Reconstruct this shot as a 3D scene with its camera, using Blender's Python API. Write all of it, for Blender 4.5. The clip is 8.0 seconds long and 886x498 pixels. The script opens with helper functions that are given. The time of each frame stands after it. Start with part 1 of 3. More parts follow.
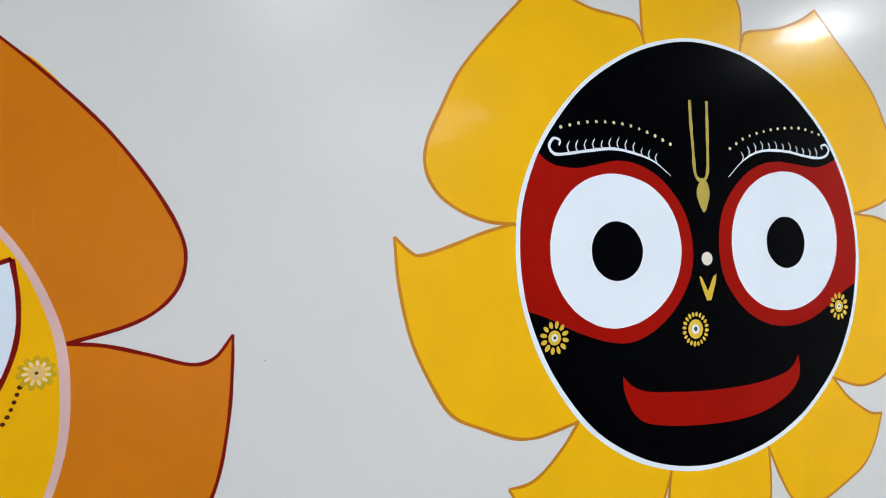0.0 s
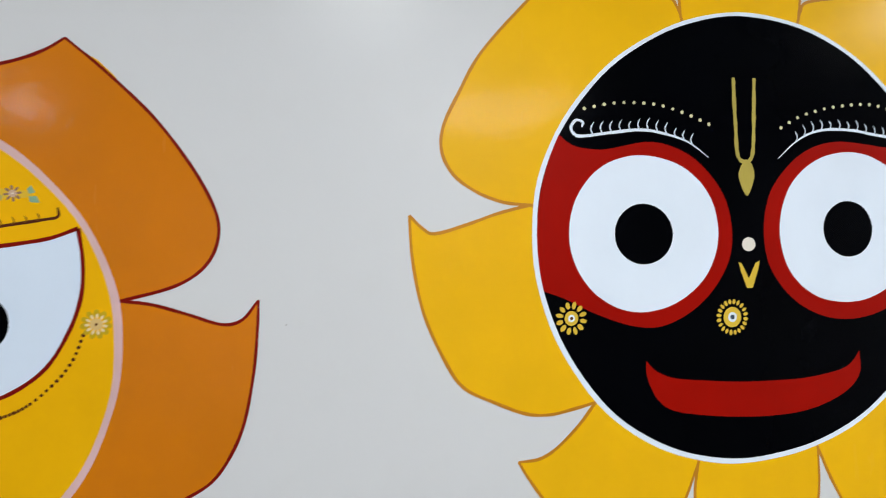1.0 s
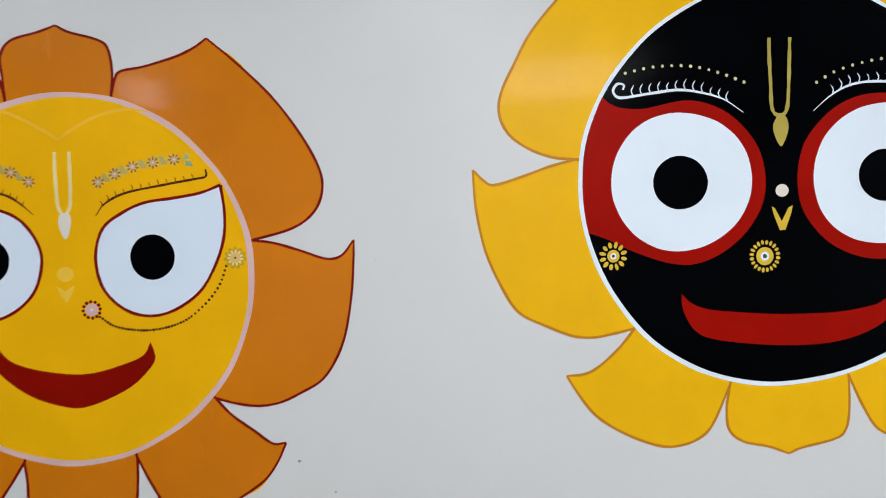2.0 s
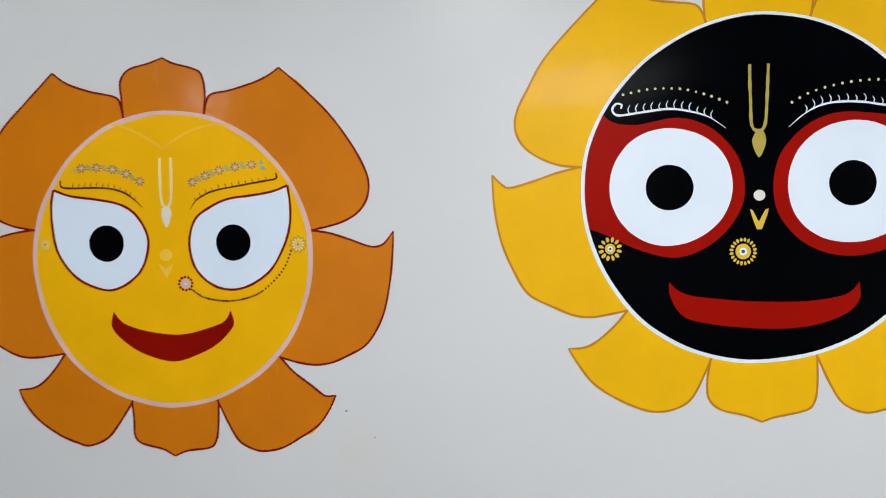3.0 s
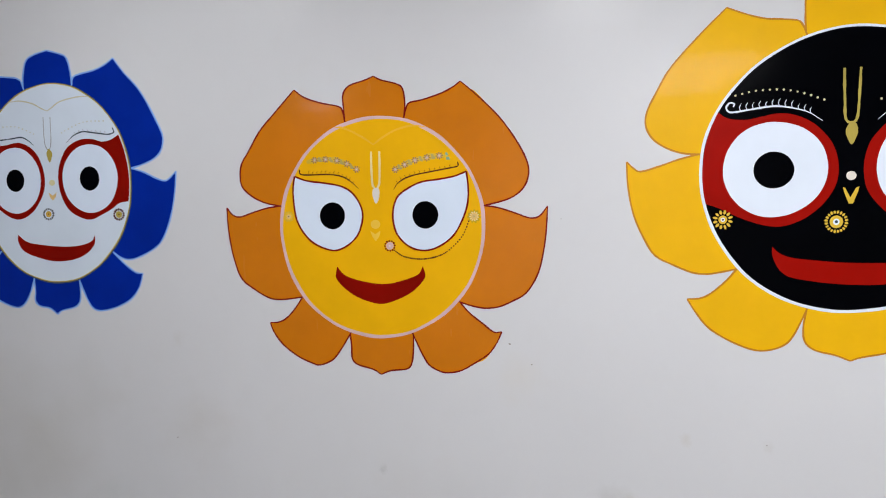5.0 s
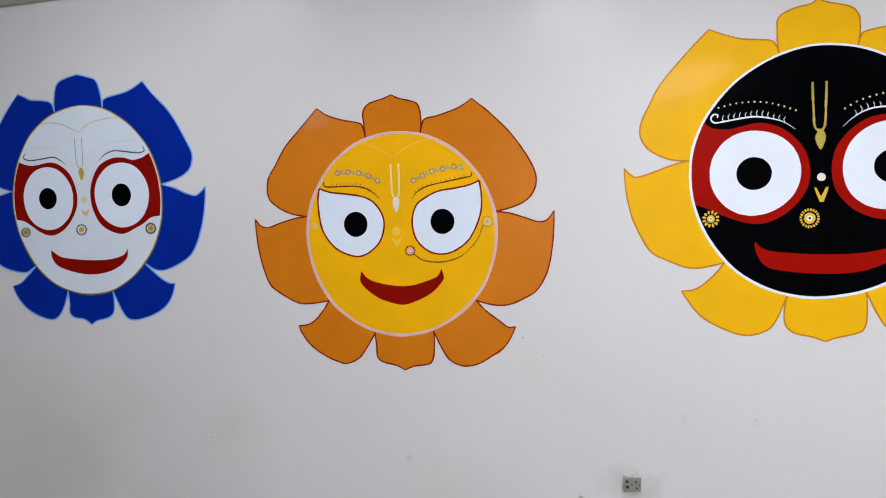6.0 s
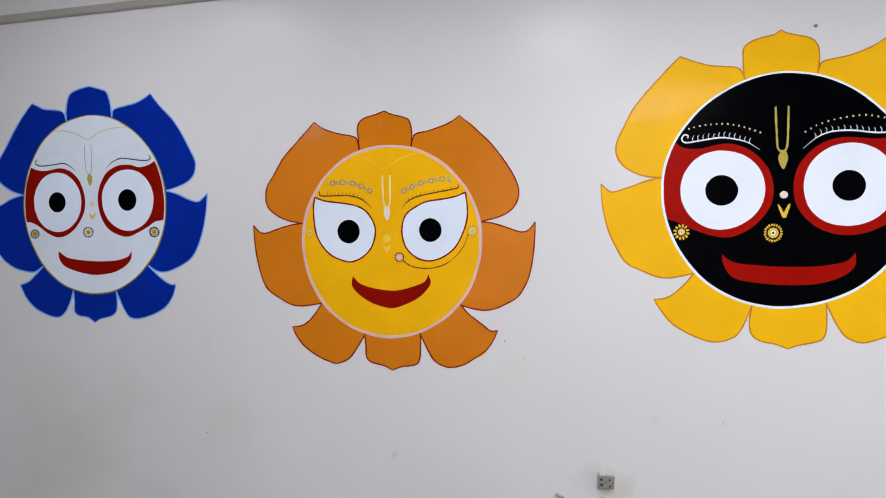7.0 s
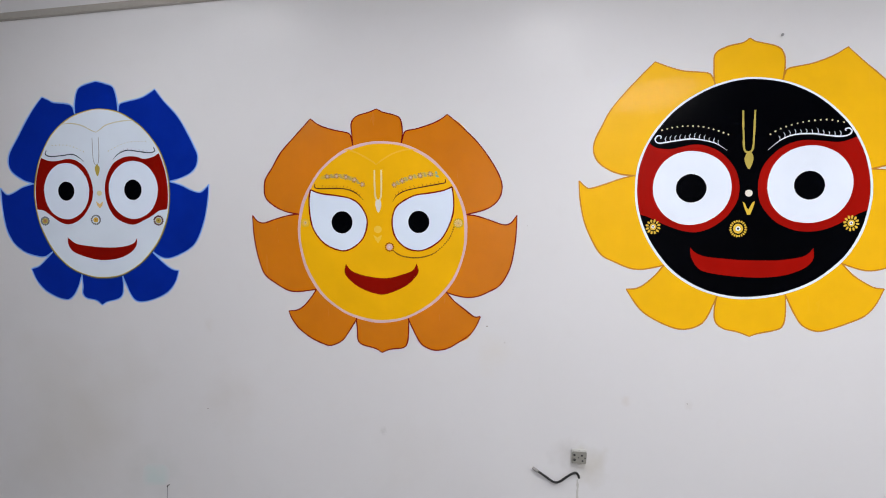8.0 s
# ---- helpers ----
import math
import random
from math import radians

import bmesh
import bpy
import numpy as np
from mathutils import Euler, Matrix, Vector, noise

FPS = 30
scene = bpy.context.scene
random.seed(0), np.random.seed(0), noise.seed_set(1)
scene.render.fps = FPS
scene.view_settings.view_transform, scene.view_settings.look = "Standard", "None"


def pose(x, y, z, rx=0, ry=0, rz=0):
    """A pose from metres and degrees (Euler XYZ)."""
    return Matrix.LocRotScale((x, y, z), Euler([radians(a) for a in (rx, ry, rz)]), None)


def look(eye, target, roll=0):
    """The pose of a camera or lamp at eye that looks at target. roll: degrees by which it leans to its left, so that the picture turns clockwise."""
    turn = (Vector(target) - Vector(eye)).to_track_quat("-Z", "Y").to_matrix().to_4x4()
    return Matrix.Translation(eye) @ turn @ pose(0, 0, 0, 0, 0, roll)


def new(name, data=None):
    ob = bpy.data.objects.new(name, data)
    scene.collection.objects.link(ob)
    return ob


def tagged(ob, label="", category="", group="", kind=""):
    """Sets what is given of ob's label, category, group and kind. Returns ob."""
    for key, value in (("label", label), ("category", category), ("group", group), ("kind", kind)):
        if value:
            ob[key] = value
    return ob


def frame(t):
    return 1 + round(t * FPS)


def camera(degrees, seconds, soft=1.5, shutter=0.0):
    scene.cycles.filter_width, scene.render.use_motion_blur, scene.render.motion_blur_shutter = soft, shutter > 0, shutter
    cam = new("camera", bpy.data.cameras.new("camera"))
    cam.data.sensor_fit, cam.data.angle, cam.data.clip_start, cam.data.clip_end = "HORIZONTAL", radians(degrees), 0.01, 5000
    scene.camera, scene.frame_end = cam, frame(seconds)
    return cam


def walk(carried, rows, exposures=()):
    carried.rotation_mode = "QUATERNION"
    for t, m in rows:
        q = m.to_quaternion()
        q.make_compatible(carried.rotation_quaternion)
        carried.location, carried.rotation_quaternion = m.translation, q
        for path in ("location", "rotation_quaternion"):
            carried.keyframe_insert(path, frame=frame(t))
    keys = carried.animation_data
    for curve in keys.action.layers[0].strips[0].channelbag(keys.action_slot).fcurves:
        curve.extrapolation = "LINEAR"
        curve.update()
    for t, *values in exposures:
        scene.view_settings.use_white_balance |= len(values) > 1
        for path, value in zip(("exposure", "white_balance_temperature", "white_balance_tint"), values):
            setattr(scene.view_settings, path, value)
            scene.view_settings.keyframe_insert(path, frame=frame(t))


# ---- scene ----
cam = camera(74.5, 8.0, 1.0, 0.35)
PATH = [
    (0, (-1.234, -1.137, 1.666), (-0.454, 0.703, 1.721), -2.8),
    (0.2, (-1.17, -1.152, 1.677), (-0.464, 0.719, 1.708), -2.3),
    (0.5, (-1.108, -1.167, 1.67), (-0.486, 0.734, 1.696), -1.8),
    (0.7, (-1.083, -1.197, 1.658), (-0.528, 0.724, 1.689), -1.6),
    (1, (-1.065, -1.254, 1.633), (-0.63, 0.698, 1.666), -1.5),
    (1.2, (-1.066, -1.295, 1.62), (-0.709, 0.673, 1.628), -1.6),
    (1.5, (-1.065, -1.387, 1.606), (-0.824, 0.598, 1.556), -2.1),
    (1.7, (-1.072, -1.442, 1.589), (-0.869, 0.547, 1.534), -2.3),
    (2.8, (-1.031, -1.79, 1.526), (-0.989, 0.209, 1.496), -1.1),
    (3, (-1.045, -1.854, 1.542), (-1.018, 0.146, 1.495), -1.2),
    (3.2, (-1.08, -1.915, 1.526), (-1.066, 0.085, 1.491), -1.6),
    (3.5, (-1.134, -2.028, 1.52), (-1.168, -0.028, 1.477), -2.5),
    (3.7, (-1.214, -2.085, 1.509), (-1.235, -0.086, 1.466), -2.7),
    (4, (-1.263, -2.169, 1.501), (-1.321, -0.17, 1.454), -2.7),
    (4.2, (-1.3, -2.222, 1.502), (-1.379, -0.224, 1.447), -2.4),
    (4.5, (-1.343, -2.312, 1.483), (-1.468, -0.317, 1.426), -1.6),
    (4.7, (-1.362, -2.362, 1.477), (-1.514, -0.368, 1.413), -1.2),
    (5, (-1.376, -2.428, 1.495), (-1.569, -0.439, 1.408), -1.2),
    (6.3, (-1.584, -2.71, 1.503), (-1.646, -0.712, 1.436), -2.7),
    (6.5, (-1.585, -2.742, 1.503), (-1.635, -0.743, 1.442), -2.5),
    (6.8, (-1.535, -2.788, 1.477), (-1.606, -0.79, 1.446), -2.0),
    (7, (-1.517, -2.817, 1.465), (-1.593, -0.819, 1.447), -1.7),
    (7.2, (-1.515, -2.851, 1.47), (-1.586, -0.852, 1.446), -1.4),
    (7.5, (-1.52, -2.917, 1.498), (-1.575, -0.919, 1.441), -1.1),
    (7.7, (-1.489, -2.951, 1.497), (-1.552, -0.953, 1.433), -1.1),
    (8, (-1.473, -3.006, 1.495), (-1.531, -1.008, 1.426), -1.0),
]
walk(cam, [(t, look(eye, target, roll)) for t, eye, target, roll in PATH],
     exposures=[(0.0, -0.06, 6420, 8), (1.5, -0.08, 6420, 8), (3.0, -0.02, 6440, 8), (5.0, 0.03, 6500, 13), (8.0, 0.08, 6540, 15)])

# ---- light ----
world = bpy.data.worlds.new("world")
scene.world = world
world.use_nodes = True
sky = world.node_tree.nodes.new("ShaderNodeTexSky")
sky.sky_type, sky.sun_disc = "NISHITA", False
sky.sun_elevation, sky.sun_rotation = radians(40), radians(200)
world.node_tree.links.new(sky.outputs[0], world.node_tree.nodes["Background"].inputs[0])
world.node_tree.nodes["Background"].inputs[1].default_value = 0.1
CEILING = 3.05
# The second lamp is made up, added to brighten the middle of the wall.
LAMPS = [(-2.9, -1.3, 0.6, 17), (-0.75, -1.7, 0.6, 33), (2.36, -1.27, 0.33, 47), (0.5, -4.1, 1.6, 117), (-3.4, -4.25, 0.24, 10)]
for x, y, side, watts in LAMPS:
    data = bpy.data.lights.new("panel_light", "AREA")
    data.shape, data.size, data.energy, data.color = "SQUARE", side * 0.92, watts, (0.95, 0.985, 1.0)
    new("panel_light", data).matrix_world = pose(x, y, CEILING - 0.034)


# ---- materials ----
def shader(name):
    mat = bpy.data.materials.new(name)
    mat.use_nodes = True
    nodes, links = mat.node_tree.nodes, mat.node_tree.links
    return mat, nodes, links, nodes["Principled BSDF"]


def noise_node(nodes, links, scale, detail=3.0, stretch=None):
    """Noise in world metres."""
    geo = nodes.new("ShaderNodeNewGeometry")
    mapping = nodes.new("ShaderNodeMapping")
    mapping.inputs["Scale"].default_value = stretch or (1, 1, 1)
    tex = nodes.new("ShaderNodeTexNoise")
    tex.inputs["Scale"].default_value, tex.inputs["Detail"].default_value = scale, detail
    links.new(geo.outputs["Position"], mapping.inputs["Vector"])
    links.new(mapping.outputs[0], tex.inputs["Vector"])
    return tex


def ramp(nodes, links, source, low, high, a, b):
    node = nodes.new("ShaderNodeMapRange")
    for key, v in (("From Min", low), ("From Max", high), ("To Min", a), ("To Max", b)):
        node.inputs[key].default_value = v
    links.new(source, node.inputs["Value"])
    return node.outputs[0]


def blend(nodes, links, fac, a, b, kind="MIX"):
    node = nodes.new("ShaderNodeMix")
    node.data_type, node.blend_type = "RGBA", kind
    for key, v in ((0, fac), (6, a), (7, b)):
        if isinstance(v, (int, float)):
            node.inputs[key].default_value = v
        elif isinstance(v, tuple):
            node.inputs[key].default_value = (*v, 1)
        else:
            links.new(v, node.inputs[key])
    return node.outputs[2]


def paint(name, rgb, rough=0.33, vary=0.12, relief=0.25, lumps=0.0, gloss=0.14, wave=0.0, varnish=0.0, ripples=0.35, haze=0.07):
    """Brushed enamel: uneven coats, brush streaks, fine relief, a few dried lumps."""
    mat, nodes, links, bsdf = shader(name)
    bsdf.inputs["Specular IOR Level"].default_value = gloss
    coat = noise_node(nodes, links, 5, 4)
    streak = noise_node(nodes, links, 28, 3, (1, 1, 0.18))
    grain = noise_node(nodes, links, 160, 2)
    dark = tuple(c * (1 - vary) for c in rgb)
    light = tuple(min(1, c * (1 + vary * 0.6)) for c in rgb)
    col = blend(nodes, links, ramp(nodes, links, coat.outputs[0], 0.3, 0.7, 0, 1), dark, light)
    col = blend(nodes, links, ramp(nodes, links, streak.outputs[0], 0.45, 0.75, 0, 0.18), col, dark)
    links.new(col, bsdf.inputs["Base Color"])
    links.new(ramp(nodes, links, streak.outputs[0], 0.3, 0.7, rough * 0.95, rough * 1.06), bsdf.inputs["Roughness"])
    bump = nodes.new("ShaderNodeBump")
    bump.inputs["Strength"].default_value, bump.inputs["Distance"].default_value = relief, 0.001
    add = nodes.new("ShaderNodeMath")
    add.operation = "MULTIPLY_ADD"
    add.inputs[1].default_value = 0.5
    links.new(grain.outputs[0], add.inputs[0])
    links.new(ramp(nodes, links, streak.outputs[0], 0, 1, 0, 0.35), add.inputs[2])
    height = add.outputs[0]
    if lumps:
        lump = noise_node(nodes, links, 75, 2)
        more = nodes.new("ShaderNodeMath")
        more.operation = "ADD"
        links.new(height, more.inputs[0])
        links.new(ramp(nodes, links, lump.outputs[0], 0.66, 0.74, 0, lumps), more.inputs[1])
        height = more.outputs[0]
    if wave:
        swell = noise_node(nodes, links, 9, 1)
        more = nodes.new("ShaderNodeMath")
        more.operation = "MULTIPLY_ADD"
        more.inputs[1].default_value = wave
        links.new(swell.outputs[0], more.inputs[0])
        links.new(height, more.inputs[2])
        height = more.outputs[0]
    if varnish:
        ripple = nodes.new("ShaderNodeBump")
        ripple.inputs["Strength"].default_value, ripple.inputs["Distance"].default_value = ripples, 0.001
        links.new(noise_node(nodes, links, 30, 3).outputs[0], ripple.inputs["Height"])
        links.new(ripple.outputs[0], bsdf.inputs["Coat Normal"])
        bsdf.inputs["Coat Weight"].default_value, bsdf.inputs["Coat Roughness"].default_value = varnish, haze
    links.new(height, bump.inputs["Height"])
    links.new(bump.outputs[0], bsdf.inputs["Normal"])
    return mat


def plain(name, rgb, rough=0.5, metal=0.0, vary=0.1):
    mat, nodes, links, bsdf = shader(name)
    tex = noise_node(nodes, links, 60, 3)
    links.new(blend(nodes, links, tex.outputs[0], tuple(c * (1 - vary) for c in rgb), tuple(min(1, c * (1 + vary)) for c in rgb)), bsdf.inputs["Base Color"])
    bsdf.inputs["Roughness"].default_value, bsdf.inputs["Metallic"].default_value = rough, metal
    return mat


def wall_paint(name, rgb, stains_and_shade=()):
    """Satin wall paint over hand-trowelled plaster; stains and painted shade: (x, z, radius, strength, colour)."""
    mat, nodes, links, bsdf = shader(name)
    bsdf.inputs["Specular IOR Level"].default_value = 0.1
    cloud = noise_node(nodes, links, 1.1, 4)
    mottle = noise_node(nodes, links, 9, 4)
    roller = noise_node(nodes, links, 220, 2)
    wave = noise_node(nodes, links, 3.2, 2)
    col = blend(nodes, links, ramp(nodes, links, cloud.outputs[0], 0.3, 0.7, 0, 1), tuple(c * 0.96 for c in rgb), rgb)
    col = blend(nodes, links, ramp(nodes, links, mottle.outputs[0], 0.55, 0.8, 0, 0.25), col, tuple(c * k for c, k in zip(rgb, (0.93, 0.92, 0.9))))
    for x, z, radius, strength, tone in stains_and_shade:
        geo = nodes.new("ShaderNodeNewGeometry")
        warp = noise_node(nodes, links, 1.2 / radius, 3)
        shift = nodes.new("ShaderNodeVectorMath")
        shift.operation = "MULTIPLY_ADD"
        shift.inputs[1].default_value = (radius * 1.6,) * 3
        links.new(warp.outputs["Color"], shift.inputs[0])
        links.new(geo.outputs["Position"], shift.inputs[2])
        far = nodes.new("ShaderNodeVectorMath")
        far.operation = "DISTANCE"
        far.inputs[1].default_value = (x + radius * 0.8, radius * 0.8, z + radius * 0.8)
        links.new(shift.outputs[0], far.inputs[0])
        col = blend(nodes, links, ramp(nodes, links, far.outputs["Value"], 0.1 * radius, radius, strength, 0), col, tone)
    links.new(col, bsdf.inputs["Base Color"])
    links.new(ramp(nodes, links, mottle.outputs[0], 0.3, 0.7, WALL_ROUGH * 0.92, WALL_ROUGH * 1.08), bsdf.inputs["Roughness"])
    add = nodes.new("ShaderNodeMath")
    add.operation = "MULTIPLY_ADD"
    add.inputs[1].default_value = 0.05
    links.new(roller.outputs[0], add.inputs[0])
    links.new(wave.outputs[0], add.inputs[2])
    bump = nodes.new("ShaderNodeBump")
    bump.inputs["Strength"].default_value, bump.inputs["Distance"].default_value = 0.5, 0.004
    links.new(add.outputs[0], bump.inputs["Height"])
    links.new(bump.outputs[0], bsdf.inputs["Normal"])
    return mat


WALL_ROUGH = 0.25
WHITE = (0.662, 0.662, 0.674)
m_wall = wall_paint("satin_white_wall", WHITE, [
    (-0.63, 0.59, 0.035, 0.2, (0.5, 0.42, 0.32)), (-0.31, 0.565, 0.03, 0.15, (0.45, 0.4, 0.33)),
    # Grey darker patch left of the socket, brownish stain right of it.
    (-0.93, 0.32, 0.10, 0.32, (0.42, 0.41, 0.39)), (-0.82, 0.25, 0.12, 0.42, (0.46, 0.43, 0.35)),
    (-1.89, 0.443, 0.025, 0.4, (0.42, 0.42, 0.42)), (-2.795, 1.012, 0.04, 0.14, (0.5, 0.46, 0.4)),
    (-1.3, 0.85, 0.12, 0.09, (0.62, 0.5, 0.25)), (-3.1, 0.24, 0.16, 0.25, (0.5, 0.54, 0.52)),
    # The first, wide stain also puts the dimness of the lower left into colour.
    (-3.5, 0.5, 0.5, 0.3, (0.47, 0.44, 0.37)), (-2.72, 0.62, 0.22, 0.17, (0.5, 0.45, 0.38)), (-1.75, 0.3, 0.25, 0.1, (0.52, 0.48, 0.42))])
m_room = wall_paint("plain_white_wall", WHITE)
m_ceiling = plain("white_ceiling_paint", (0.75, 0.75, 0.75), 0.8, vary=0.03)
m_floor = plain("grey_floor_tile", (0.2, 0.19, 0.18), 0.4)
m_taupe_strip = plain("taupe_strip", (0.345, 0.325, 0.295), 0.55)
m_yellow = paint("yellow_enamel", (0.85, 0.462, 0.004), 0.26, 0.05, lumps=0.4, gloss=0.06, wave=2.0, varnish=0.065, ripples=0.5)
m_yellow_edge = paint("ochre_edge_paint", (0.52, 0.20, 0.010), 0.35)
m_orange = paint("orange_enamel", (0.61, 0.18, 0.001), 0.26, 0.07, lumps=0.4, gloss=0.13, wave=2.0, varnish=0.34, ripples=0.7, haze=0.12)
m_maroon = paint("maroon_line_paint", (0.19, 0.006, 0.003), 0.4, gloss=0.06)
m_blue = paint("ultramarine_enamel", (0.0006, 0.021, 0.30), 0.38, 0.15, gloss=0.045)
# Outline colour, lightened to paint in a bright halo round the blue petals.
m_blue_edge_halo = paint("pale_blue_edge_and_halo", (0.19, 0.39, 0.82), 0.4)
m_black = paint("black_enamel", (0.0006, 0.0008, 0.0016), 0.16, 0.3, 0.1, gloss=0.02)
m_white = paint("cool_white_enamel", (0.75, 0.82, 0.925), 0.35, 0.03)
m_eye = paint("pale_blue_white_enamel", (0.68, 0.77, 0.90), 0.35, 0.03)
m_ivory = paint("bluish_white_enamel", (0.645, 0.725, 0.82), 0.35, 0.04)
m_sun = paint("golden_yellow_enamel", (0.85, 0.44, 0.002), 0.36, 0.06, gloss=0.08)
m_pink = paint("dusty_pink_paint", (0.69, 0.455, 0.445), 0.4)
m_lash = paint("ochre_lash_paint", (0.22, 0.085, 0.005), 0.4)
m_umber = paint("umber_brow_paint", (0.075, 0.014, 0.005), 0.4)
m_khaki = paint("khaki_petal_paint", (0.56, 0.365, 0.012), 0.4)
m_straw = paint("straw_line_paint", (0.86, 0.68, 0.32), 0.4)
m_turquoise = paint("turquoise_dab_paint", (0.24, 0.40, 0.26), 0.4)
m_petal = paint("rosy_grey_paint", (0.56, 0.38, 0.29), 0.4)
m_cornsilk = paint("cornsilk_petal_paint", (0.82, 0.64, 0.36), 0.4)
m_slate = paint("slate_petal_paint", (0.14, 0.15, 0.17), 0.4)
m_amber = paint("amber_paint", (0.60, 0.37, 0.06), 0.4)
m_mauve = paint("mauve_grey_petal_paint", (0.27, 0.15, 0.10), 0.4)
m_red = paint("deep_red_enamel", (0.32, 0.004, 0.001), 0.34, 0.1, gloss=0.035)
m_dark_red = paint("brown_red_enamel", (0.23, 0.004, 0.001), 0.36, 0.15, gloss=0.035)
m_gold = paint("gold_paint", (0.46, 0.36, 0.07), 0.35, 0.15)
m_lemon = paint("lemon_paint", (0.72, 0.48, 0.045), 0.35, 0.12)
m_cream = paint("cream_dot_paint", (0.68, 0.63, 0.36), 0.4)
m_pale = paint("pale_yellow_wash", (0.87, 0.53, 0.055), 0.4)
m_pearl = paint("pearl_paint", (0.76, 0.70, 0.62), 0.4)
m_grey_line = paint("grey_line_paint", (0.33, 0.35, 0.37), 0.4)
m_faint_line = paint("faint_ochre_line_paint", (0.55, 0.52, 0.38), 0.4)
m_ink = paint("blue_black_line_paint", (0.05, 0.07, 0.10), 0.4)
m_brown = paint("brown_line_paint", (0.13, 0.045, 0.008), 0.4)
m_tan = paint("tan_line_paint", (0.38, 0.17, 0.09), 0.4)
m_leaf = paint("grey_green_wash", (0.72, 0.45, 0.035), 0.4)
m_sand = paint("sand_paint", (0.74, 0.50, 0.20), 0.4)
m_blush = paint("faint_blush_wash", (0.86, 0.46, 0.03), 0.4)
m_teal = paint("teal_wash", (0.48, 0.37, 0.11), 0.4)
m_box = plain("white_plastic", (0.52, 0.52, 0.49), 0.4)
m_plate = plain("aged_grey_plastic", (0.235, 0.23, 0.205), 0.45)
# Black for the painted shade of the hole discs and the dark wire hook.
m_hole_shade_wire = plain("hole_shade_and_wire", (0.02, 0.02, 0.02), 0.6)
m_cable = plain("black_rubber", (0.008, 0.008, 0.009), 0.45)
m_tip = plain("grey_tape", (0.31, 0.30, 0.29), 0.5)
m_steel = plain("dull_steel", (0.28, 0.28, 0.29), 0.4, 0.8)
m_patch, _n, _l, _b = shader("pale_teal_smear")
_b.inputs["Roughness"].default_value, _b.inputs["Specular IOR Level"].default_value = 0.3, 0.1
_c = _n.new("ShaderNodeTexCoord")
_d = _n.new("ShaderNodeVectorMath")
_d.operation = "ABSOLUTE"
_x = _n.new("ShaderNodeSeparateXYZ")
_l.new(_c.outputs["Object"], _d.inputs[0])
_l.new(_d.outputs[0], _x.inputs[0])
_g = _n.new("ShaderNodeMath")
_g.operation = "MULTIPLY"
_l.new(ramp(_n, _l, _x.outputs["X"], 0.04, 0.078, 1.0, 0.15), _g.inputs[0])
_l.new(ramp(_n, _l, _x.outputs["Z"], 0.032, 0.066, 1.0, 0.15), _g.inputs[1])
_fade = _g.outputs[0]
_f = _n.new("ShaderNodeMath")
_f.operation = "MULTIPLY"
_l.new(_fade, _f.inputs[0])
_l.new(ramp(_n, _l, noise_node(_n, _l, 14, 2).outputs[0], 0.3, 0.6, 0.5, 0.9), _f.inputs[1])
_l.new(blend(_n, _l, _f.outputs[0], tuple(c * 0.95 for c in WHITE), (0.55, 0.635, 0.63)), _b.inputs["Base Color"])
m_speck = plain("dark_speck", (0.28, 0.25, 0.23), 0.7)
m_filler = plain("plaster_filler", (0.47, 0.465, 0.445), 0.6, vary=0.08)
m_frame = plain("white_lamp_frame", (0.75, 0.75, 0.75), 0.4)
m_diffuser, _n, _l, _b = shader("lamp_diffuser")
_b.inputs["Base Color"].default_value = (0.8, 0.8, 0.8, 1)
_b.inputs["Emission Color"].default_value = (1, 0.99, 0.98, 1)
_b.inputs["Emission Strength"].default_value = 2.0


# ---- builders ----
def part(name, bm, material, parent=None, label=""):
    """Links a bmesh as one mesh object under a thing or a part."""
    mesh = bpy.data.meshes.new(name)
    bmesh.ops.recalc_face_normals(bm, faces=bm.faces)
    bm.to_mesh(mesh)
    bm.free()
    mesh.materials.append(material)
    ob = new(name, mesh)
    ob.parent = parent
    return tagged(ob, label)


def box(bm, x0, x1, y0, y1, z0, z1, bevel=0.0):
    made = bmesh.ops.create_cube(bm, size=1)
    for v in made["verts"]:
        v.co = Vector(((x0 + x1) / 2 + v.co.x * (x1 - x0), (y0 + y1) / 2 + v.co.y * (y1 - y0), (z0 + z1) / 2 + v.co.z * (z1 - z0)))
    if bevel:
        bmesh.ops.bevel(bm, geom=list({e for v in made["verts"] for e in v.link_edges}), offset=bevel, segments=2, affect="EDGES")
    return bm


def block(name, material, *sides, bevel=0.0, kind="structure", label=""):
    return tagged(part(name, box(bmesh.new(), *sides, bevel), material, label=label), kind=kind)


def spline(points, steps=5):
    """A smooth run through a few handles (cm), as a list of points in metres."""
    p = [Vector(q) * 0.01 for q in points]
    p = [p[0] * 2 - p[1], *p, p[-1] * 2 - p[-2]]
    run = []
    for a, b, c, d in zip(p, p[1:], p[2:], p[3:]):
        for k in range(steps):
            t = k / steps
            run.append(0.5 * (2 * b + (c - a) * t + (2 * a - 5 * b + 4 * c - d) * t * t + (3 * b - a - 3 * c + d) * t ** 3))
    return run + [p[-2]]


